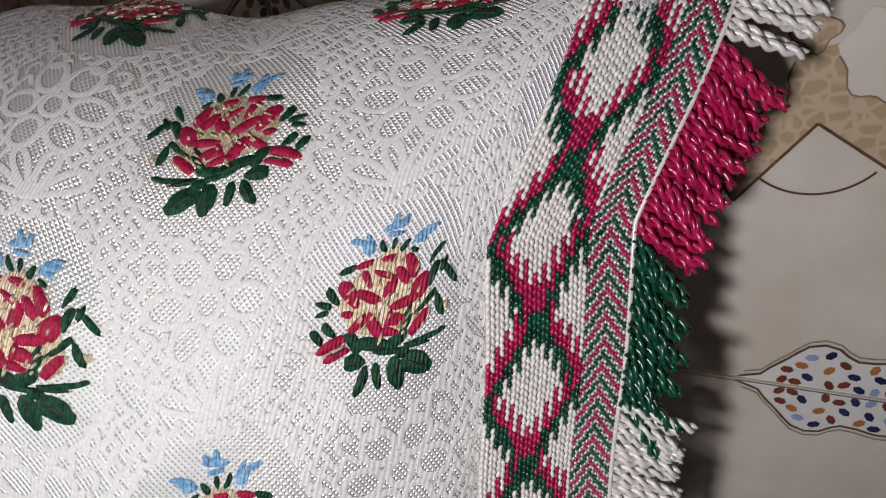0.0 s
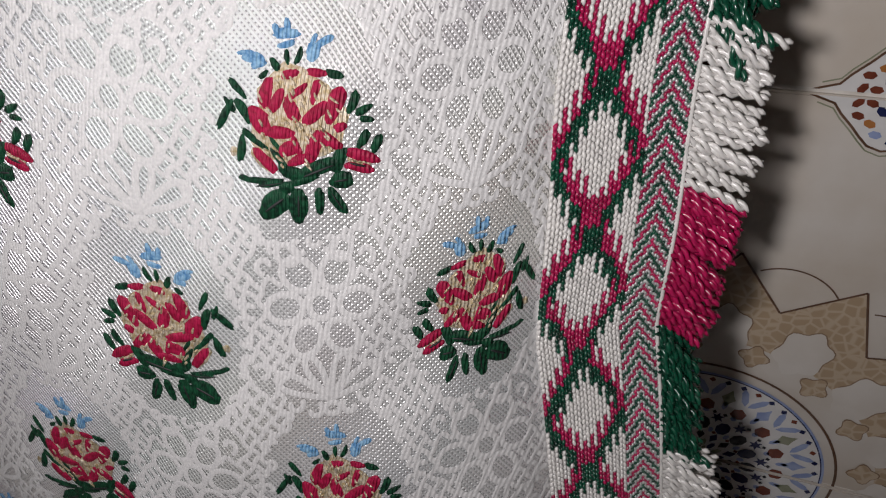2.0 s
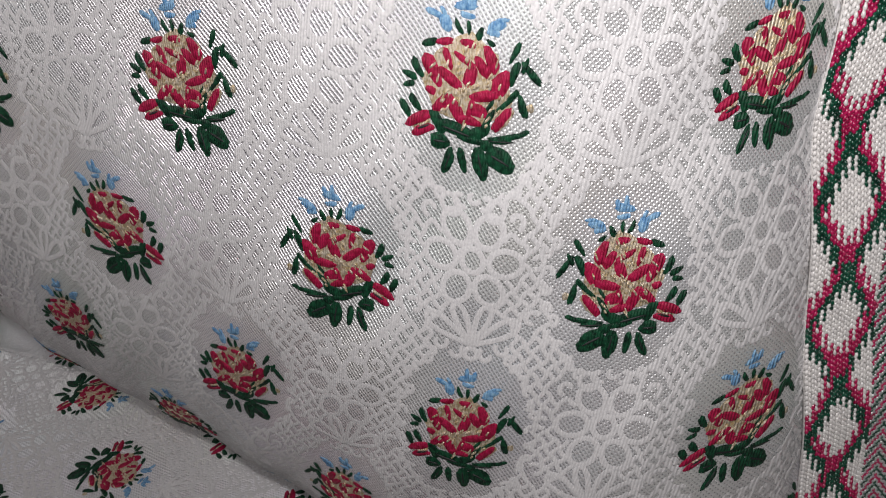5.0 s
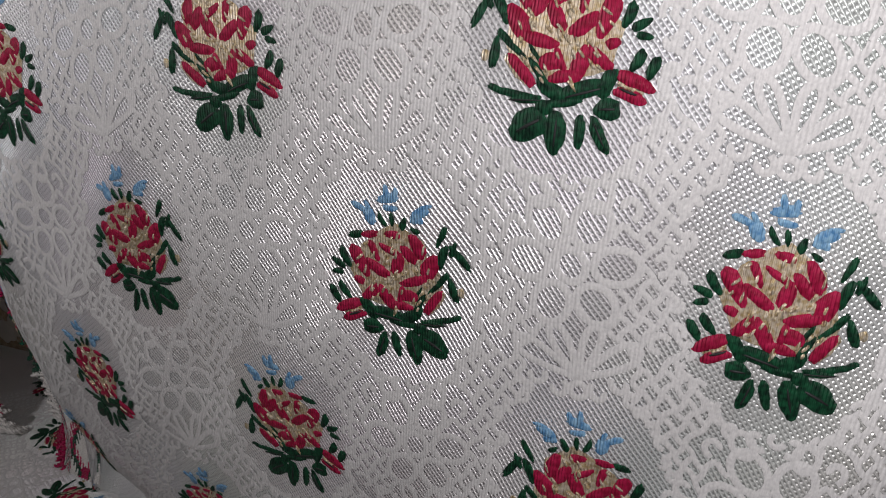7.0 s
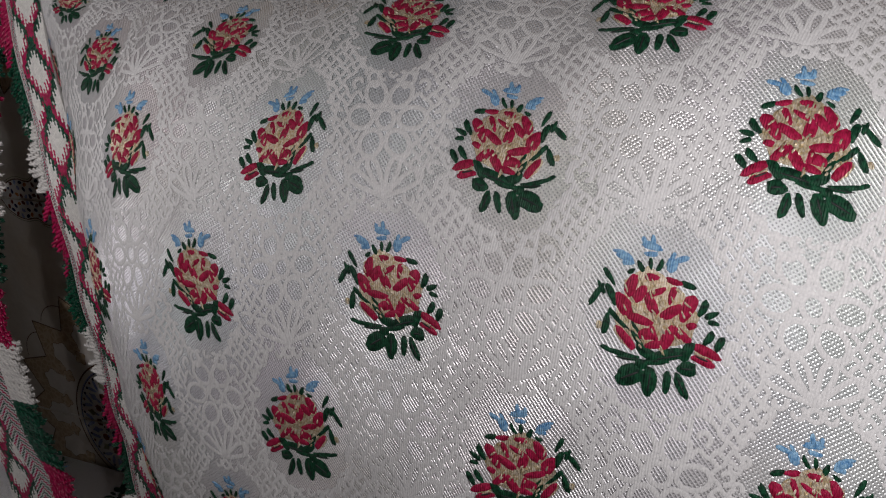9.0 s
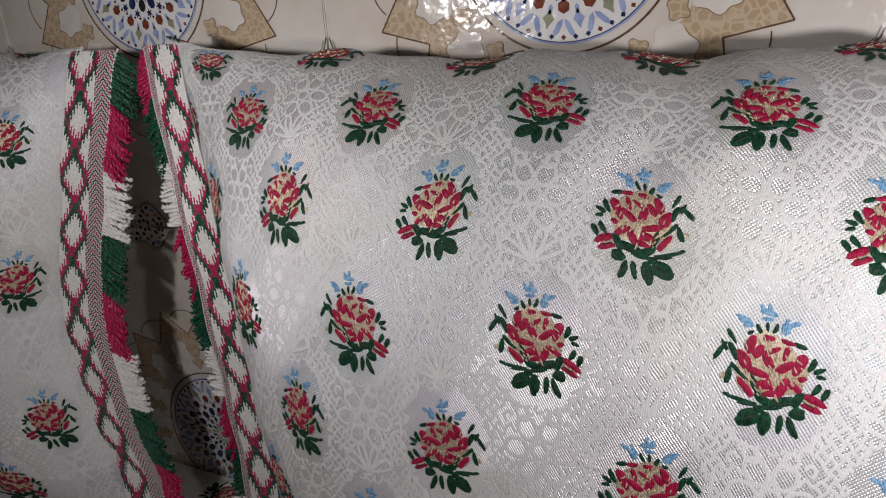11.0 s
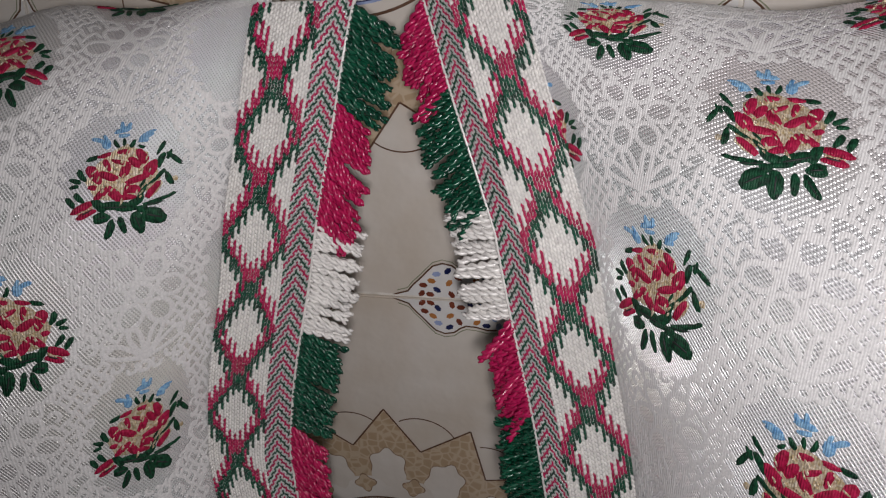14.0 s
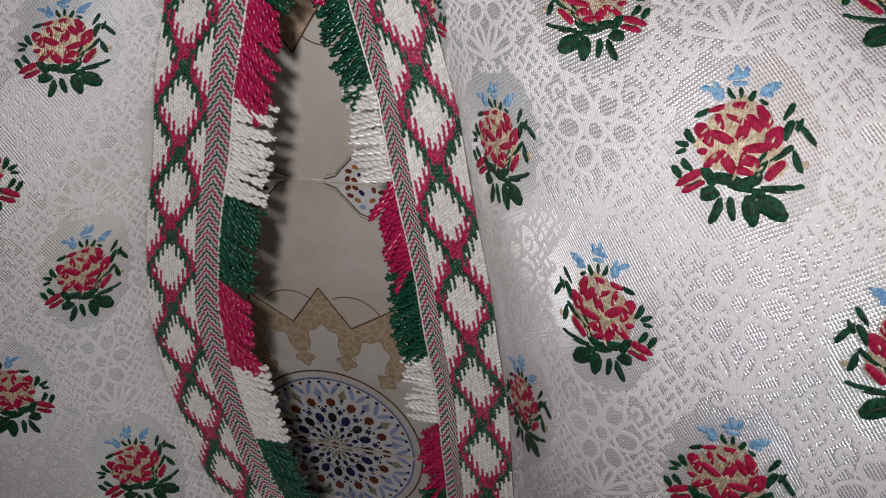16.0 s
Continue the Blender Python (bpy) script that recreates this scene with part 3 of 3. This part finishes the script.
# ---- the room ----
box("floor", (-2.2, -3.2, -0.10), (3.0, 0.10, 0.0), FLOOR, label="plain grey floor of the room")["kind"] = "structure"
box("ceiling", (-2.2, -3.2, 2.7), (3.0, 0.10, 2.8), PLASTER, label="white plaster ceiling")["kind"] = "structure"
box("wall_south", (-2.2, -3.2, 0.0), (3.0, -3.1, 2.7), PLASTER, label="white plaster wall")["kind"] = "structure"
box("wall_west", (-2.2, -3.1, 0.0), (-2.1, 0.10, 2.7), PLASTER, label="white plaster wall")["kind"] = "structure"
box("wall_east", (2.9, -3.1, 0.0), (3.0, 0.10, 2.7), PLASTER, label="white plaster wall")["kind"] = "structure"
wall = box("wall_north", (-2.1, 0.0025, 0.0), (2.9, 0.10, 2.7), GROUT, label="wall of glazed patterned tiles with white grout")
wall["kind"] = "structure"

# ---- seat and cushions ----


def seat_bench():
    """A low bench with a thick mattress in the same cloth."""
    bench = new("bench_seat")
    bench.location = (0.4, -0.35, 0)
    tagged(bench, "long low bench seat covered in white rose-patterned brocade", "sofa")
    base = box("base", (-1.2, -0.70, 0.0), (2.0, -0.02, 0.28), material("bench_wood", (0.16, 0.08, 0.04), 0.5), bevel=0.01)
    noise_mix(base.data.materials[0], 12.0, (0.12, 0.055, 0.03), (0.20, 0.10, 0.05))
    # mattress: a thick slab with a soft, slightly uneven top
    nx, ny = 161, 41
    gx, gy = np.meshgrid(np.linspace(-1.25, 2.05, nx), np.linspace(-0.75, -0.004, ny))
    e = np.minimum(np.minimum(gx + 1.25, 2.05 - gx), np.minimum(gy + 0.75, 10.0))
    z = SEAT_Z - 0.05 * np.maximum(0, 1 - e / 0.06) ** 2
    top = np.stack([gx.ravel(), gy.ravel(), z.ravel()], 1)
    low = top.copy()
    low[:, 2] = 0.282
    f = [(j * nx + i, j * nx + i + 1, (j + 1) * nx + i + 1, (j + 1) * nx + i) for j in range(ny - 1) for i in range(nx - 1)]
    m = nx * ny
    rim = [i for i in range(nx)] + [j * nx + nx - 1 for j in range(1, ny)] + [(ny - 1) * nx + i for i in range(nx - 2, -1, -1)] + [j * nx for j in range(ny - 2, 0, -1)]
    sides = [(rim[k], m + rim[k], m + rim[(k + 1) % len(rim)], rim[(k + 1) % len(rim)])[::-1] for k in range(len(rim))]
    pad = mesh_object("mattress", np.vstack([top, low]), f + [tuple(m + q for q in a[::-1]) for a in f] + sides, [SATIN],
                      uv=np.vstack([np.stack([-top[:, 1], top[:, 0]], 1)] * 2), label="white jacquard cloth with lace figures")
    for ob in (base, pad):
        ob.parent = bench
        ob.matrix_parent_inverse = Matrix.Translation((-0.4, 0.35, 0))
    shape = FlatShape(SEAT_Z)
    centres = []
    for i in range(-4, 4):
        for j in range(-5, 6):
            for half in (0, 1):
                u, v = 0.20 + HX * (2 * i + half), 0.357 + HZ * (2 * j + half)
                if 0.0 < u < 0.55 and -0.15 < v < 1.15:
                    centres.append((u + HX, v))
                    if u > 0.03:
                        add_bouquet(shape, pad, u, v, bool(half))
    add_lace(shape, pad, [c for c in centres if 0.03 < c[0] < 0.55], "raised white lace figures")


def cushion(shape, label, u0, v0, rows, odd_first, trims):
    """A stuffed cushion with woven bouquets, lace and trimmed sides."""
    n, k = 150, 130
    s1 = np.sin(np.linspace(-1, 1, n) * math.pi / 2)
    t1 = np.sin(np.linspace(-1, 1, k) * math.pi / 2)
    ss, tt = np.meshgrid(s1, t1)
    ss, tt = ss.ravel(), tt.ravel()
    front = shape.point(ss, tt, np.ones_like(ss))
    rear = shape.point(ss, tt, -np.ones_like(ss))
    uv = np.stack([np.interp(ss, shape.k, shape.u_table), np.interp(tt, shape.k, shape.v_table)], 1)
    f = [(j * n + i, j * n + i + 1, (j + 1) * n + i + 1, (j + 1) * n + i) for j in range(k - 1) for i in range(n - 1)]
    m = n * k
    thing = mesh_object("throw_cushion", np.vstack([front, rear]), f + [tuple(m + q for q in a[::-1]) for a in f], [SATIN], uv=np.vstack([uv, uv]))
    tagged(thing, label, "cushion", "cushions against the wall")
    v_top, v_low = shape.v_table[-1], shape.v_table[0]
    u_max = shape.u_table[-1]
    centres = []
    for r in rows:
        for c in range(-9, 10):
            if (c + r) % 2:
                continue
            u, v = u0 + HX * c, v0 - HZ * r
            centres.append((u + HX, v))
            if abs(u) < u_max + 0.01 and shape.locate(np.array([u]), np.array([v]))[0][0] < 0.955 and v_low + 0.02 < v < v_top + 0.07:
                add_bouquet(shape, thing, u, v, (r % 2 == 1) != odd_first, 0.03 * math.sin(3 * r + c))
    centres = [c for c in centres if abs(c[0]) < u_max + 0.03 and v_low - 0.02 < c[1] < v_top + 0.07]
    add_lace(shape, thing, centres, "raised white lace figures")
    for trim in trims:
        add_trim(shape, thing, *trim)
    return thing


SEAT_Z = 0.492
seat_bench()
RIGHT = CushionShape(0.448, 0.3015, 0.494, 0.976, (-0.128, -0.062), 0.117, 0.058, -0.23, 0.0, 0.7,
                     bulge=(0.001, 0.0148, 0.0135, -0.0048, -0.0407, -0.0011, -0.0067, -0.0296, 0.0356, -0.0017),
                     pull=((0.0038, 0.0055, -0.0113, -0.015, -0.014, -0.0169, -0.0021, 0.0202, 0.0006, 0.0095),
                           (0.0023, 0.0145, 0.0061, -0.0293, -0.0086, 0.0029, 0.0085, 0.0018, 0.0018, -0.0071)), flare=(0.34, 0.16), drag=(0.0, 0.0, 0.0))
LEFT = CushionShape(-0.355, 0.297, 0.494, 0.976, (-0.112, -0.060), 0.112, 0.055, 0.0, 0.22, 2.9, flare=(0.0, 0.12))
cushion(RIGHT, "large white brocade cushion with crimson roses and fringed sides", 0.0535, 0.775, range(-5, 6), False,
        [(1, "cgw", 0.970, 0.0545, 5, (0.82, 0.57), 0.925), (-1, "cgw", 1.000, 0.0515, 8, (0.99, 0.05), 0.975)])
cushion(LEFT, "white brocade cushion with roses, standing on the bench", 0.286, 0.780, range(-4, 5), False,
        [(1, "gcw", 0.998, 0.0580, 11, (0.99, 0.08), 0.985), (-1, "gcw", 0.970, 0.0550, 14, (0.80, 0.60), 0.95)])

# ---- wall tiles: each shows half of a round medallion inside a sixteen-pointed star ----


class Print:
    """Flat printed shapes on one repeat of the tiling, x and z from the medallion's heart."""

    def __init__(self):
        self.bm = bmesh.new()
        self.mats = []
        self.grow = 1.0

    def poly(self, pts, mat, lift):
        if mat not in self.mats:
            self.mats.append(mat)
        face = self.bm.faces.new([self.bm.verts.new((x, -lift, z)) for x, z in pts])
        face.material_index = self.mats.index(mat)
        face.normal_update()
        if face.normal.y > 0:
            face.normal_flip()

    def oval(self, r, a, rx, ry, mat, lift, turn=0.0, seg=10, star=1.0):
        """An oval (or, with star below 1, a small star) at radius r and angle a, long side along the radius."""
        pts = []
        for i in range(seg):
            b = 2 * math.pi * i / seg
            k = star if i % 2 else 1.0
            x, y = self.grow * rx * k * math.cos(b), self.grow * ry * k * math.sin(b)
            c, s = math.cos(a + turn), math.sin(a + turn)
            pts.append((r * math.cos(a) + x * c - y * s, r * math.sin(a) + x * s + y * c))
        self.poly(pts, mat, lift)

    def line(self, pts, width, mat, lift, closed=False):
        p = np.asarray(pts, dtype=float)
        n = len(p)
        d = np.roll(p, -1, 0) - np.roll(p, 1, 0) if closed else np.gradient(p, axis=0)
        d /= np.linalg.norm(d, axis=1)[:, None] + 1e-12
        q = np.stack([-d[:, 1], d[:, 0]], 1) * width / 2
        for i in range(n if closed else n - 1):
            j = (i + 1) % n
            self.poly([p[i] + q[i], p[j] + q[j], p[j] - q[j], p[i] - q[i]], mat, lift)


def circle(r, seg=72, a0=0.0, a1=2 * math.pi, cx=0.0, cy=0.0):
    return [(cx + r * math.cos(a), cy + r * math.sin(a)) for a in np.linspace(a0, a1, seg, endpoint=False)]


def tile_print():
    p = Print()
    step = math.pi / 8
    star = []
    for k in range(16):
        star.append((0.160 * math.cos(k * step), 0.160 * math.sin(k * step)))
        star.append((0.128 * math.cos((k + 0.5) * step), 0.128 * math.sin((k + 0.5) * step)))
    inner = [(0.100 * math.cos(i * step / 2), 0.100 * math.sin(i * step / 2)) for i in range(32)]
    for i in range(32):
        j = (i + 1) % 32
        p.poly([star[i], star[j], inner[j], inner[i]], P_BEIGE, 0.0003)
    for i in range(32):
        p.line([star[i], star[(i + 1) % 32]], 0.0012, P_BROWN, 0.0005)
    for k in range(16):
        a, b = k * step, (k + 0.5) * step
        # cream lobes that bite into the band
        lobe = [(0.1085 + (0.0165 + 0.0018 * math.cos(6 * q)) * math.cos(q), (0.0135 + 0.0015 * math.cos(6 * q)) * math.sin(q)) for q in np.linspace(0, 2 * math.pi, 24, endpoint=False)]
        lobe = [(x * math.cos(a) - y * math.sin(a), x * math.sin(a) + y * math.cos(a)) for x, y in lobe]
        p.poly(lobe, P_CREAM, 0.0005)
        rim = [(0.1085 + 0.0165 * math.cos(q) + 0.0018 * math.cos(6 * q) * math.cos(q), (0.0135 + 0.0015 * math.cos(6 * q)) * math.sin(q)) for q in np.linspace(-1.9, 1.9, 22)]
        p.line([(x * math.cos(a) - y * math.sin(a), x * math.sin(a) + y * math.cos(a)) for x, y in rim], 0.0007, P_OUTLINE, 0.0007)
        # small squares on their points
        for size, mat, lift in ((0.0075, P_OUTLINE, 0.0005), (0.0068, P_BEIGE, 0.0007)):
            p.poly([(0.0935 * math.cos(b) + size * (1 + 0.20 * math.cos(4 * q)) * math.cos(q + b), 0.0935 * math.sin(b) + size * (1 + 0.20 * math.cos(4 * q)) * math.sin(q + b))
                    for q in np.linspace(0, 2 * math.pi, 24, endpoint=False)], mat, lift)
        # fine arc outside each notch
        cx, cy = 0.128 * math.cos(b), 0.128 * math.sin(b)
        p.line(circle(0.029, 16, b - 0.82, b + 0.82, cx, cy), 0.0009, P_BROWN, 0.0004)
    p.line(circle(0.0795, 96), 0.0016, P_BROWN, 0.0004, closed=True)
    p.line(circle(0.0725, 96), 0.0016, P_BLUE, 0.0006, closed=True)
    p.line(circle(0.0716, 96), 0.0007, P_NAVY, 0.0008, closed=True)
    p.poly(circle(0.0722, 96), P_WHITE, 0.0003)
    p.grow = 1.24
    p.oval(0, 0, 0.0042, 0.0042, P_RUST, 0.0006, seg=16, star=0.6)
    for k in range(16):
        a, b = k * step, (k + 0.5) * step
        p.oval(0.0085, a, 0.0022, 0.0008, P_SAGE, 0.0006)
        p.oval(0.0135, b, 0.0030, 0.0013, P_SAGE if k % 2 else P_NAVY, 0.0006, seg=6)
        p.oval(0.0205, a, 0.0036, 0.0020, P_NAVY if k % 2 else P_BLACK, 0.0006, seg=8, star=0.7)
        p.oval(0.0265, b, 0.0020, 0.0012, P_BLUE, 0.0006, seg=6)
        p.oval(0.0310, a, 0.0046, 0.0034, P_BLACK if k % 2 == 0 else P_NAVY, 0.0006, seg=8)
        p.oval(0.0385, b, 0.0036, 0.0034, P_NAVY, 0.0006, seg=12, star=0.45)
        p.oval(0.0425, a, 0.0015, 0.0015, P_BLUE, 0.0006, seg=6)
        p.oval(0.0475, a, 0.0040, 0.0037, P_RUST, 0.0006, seg=6)
        p.oval(0.0500, b, 0.0030, 0.0014, P_BLUE, 0.0006, seg=6)
        p.oval(0.0565, b, 0.0060, 0.0034, P_SAGE if k % 2 else P_BLUE, 0.0006, seg=8, star=0.62)
        p.oval(0.0620, a + 0.07, 0.0058, 0.0018, P_BLUE, 0.0006, turn=0.45, seg=6)
        p.oval(0.0620, a - 0.07, 0.0058, 0.0018, P_BLUE, 0.0006, turn=-0.45, seg=6)
        for off in (-0.13, 0.0, 0.13):
            p.oval(0.0683, a + off, 0.0016, 0.0016, P_NAVY if off else P_RUST, 0.0006, seg=4)
        p.oval(0.0250, a + 0.09, 0.0012, 0.0012, P_RUST, 0.0006, seg=4)
        p.oval(0.0425, a + 0.12, 0.0012, 0.0012, P_BLACK, 0.0006, seg=4)
        p.oval(0.0425, a - 0.12, 0.0012, 0.0012, P_BLACK, 0.0006, seg=4)
    p.grow = 1.0
    # pointed kites along the joints, tips towards the middle of each side
    prof = [(0.191, 0.0), (0.184, 0.0022), (0.177, 0.0045), (0.1735, 0.0090), (0.168, 0.0145), (0.164, 0.0190), (0.160, 0.0230), (0.154, 0.0250), (0.148, 0.0238),
            (0.144, 0.0205), (0.140, 0.0185), (0.134, 0.0188), (0.126, 0.0205), (0.118, 0.0200), (0.110, 0.0175), (0.100, 0.0120), (0.092, 0.0)]
    rnd = random.Random(4)
    dots = [(rnd.uniform(0.102, 0.172), rnd.uniform(0.0028, 0.022), rnd.randrange(6), rnd.uniform(0, 3)) for _ in range(500)]
    kept = []
    for d in dots:
        if all(math.hypot(d[0] - e[0], d[1] - e[1]) > 0.0054 for e in kept) and d[1] < np.interp(-d[0], [-q[0] for q in prof], [q[1] for q in prof]) - 0.0028:
            kept.append(d)
    for cx, cz, ax, az in [(sx * 0.2, sz * 0.25, ox, oz) for sx in (-1, 1) for sz in (-1, 1) for ox, oz in ((-sx, 0), (0, -sz))]:
        def to(q, w, cx=cx, cz=cz, ax=ax, az=az):
            return (cx + ax * q - az * w, cz + az * q + ax * w)
        out = [to(q, w) for q, w in prof] + [to(q, -w) for q, w in prof[-2:0:-1]]
        p.poly(out, P_WHITE, 0.0003)
        p.line([to(q, w) for q, w in prof] + [to(q, -w) for q, w in prof[-2:0:-1]], 0.0011, P_BROWN, 0.0005, closed=True)
        wide = [(q + (0.003 if w == 0 and q > 0.15 else 0), w + 0.0024) for q, w in prof[1:-1]]
        for sgn in (-1, 1):
            p.line([to(q, sgn * w) for q, w in wide], 0.0007, P_SAGE, 0.0005)
            for q, w, c, turn in kept:
                x, z = to(q, sgn * w)
                p.oval(math.hypot(x, z), math.atan2(z, x), 0.0029, 0.0019, (P_RUST, P_BLUE, P_NAVY, P_ORANGE, P_RUST, P_RUST)[c], 0.0006, turn=turn, seg=6)
    return p


def half_print(source, sign):
    """The part of the print that lies on one tile, cut at its edges; heart at the tile's edge."""
    bm = source.bm.copy()
    gap = 0.0014
    for co, no in (((0, 0, sign * gap), (0, 0, -sign)), ((0, 0, sign * (0.25 - gap)), (0, 0, sign)), ((0.2 - gap, 0, 0), (1, 0, 0)), ((-0.2 + gap, 0, 0), (-1, 0, 0))):
        bmesh.ops.bisect_plane(bm, geom=bm.verts[:] + bm.edges[:] + bm.faces[:], plane_co=co, plane_no=no, clear_outer=True)
    me = bpy.data.meshes.new("printed_pattern")
    bm.to_mesh(me)
    bm.free()
    for m in source.mats:
        me.materials.append(m)
    return me


def tile_body():
    bm = bmesh.new()
    bmesh.ops.create_cube(bm, size=1.0)
    for v in bm.verts:
        v.co = Vector((v.co.x * 0.3975, (v.co.y + 0.5) * 0.008, v.co.z * 0.2475))
    bmesh.ops.bevel(bm, geom=[e for e in bm.edges if all(v.co.y < 0.001 for v in e.verts)], offset=0.0011, segments=2, affect="EDGES")
    me = bpy.data.meshes.new("wall_tile")
    bm.to_mesh(me)
    bm.free()
    me.materials.append(TILE)
    return me


SHEET = tile_print()
HALVES = {1: half_print(SHEET, 1), -1: half_print(SHEET, -1)}
SHEET.bm.free()
BODY = tile_body()
for col in range(-3, 6):
    for row in range(0, 6):
        z0 = 0.30 + 0.25 * row
        upper = row % 2 == 1
        heart = z0 if upper else z0 + 0.25
        tile = new("wall_tile", BODY)
        tile.parent = wall
        tile.location = (0.4 * col, 0.0, z0 + 0.125)
        deco = new("printed_pattern", HALVES[1 if upper else -1])
        deco.parent = tile
        deco.location = (0, 0, heart - z0 - 0.125)
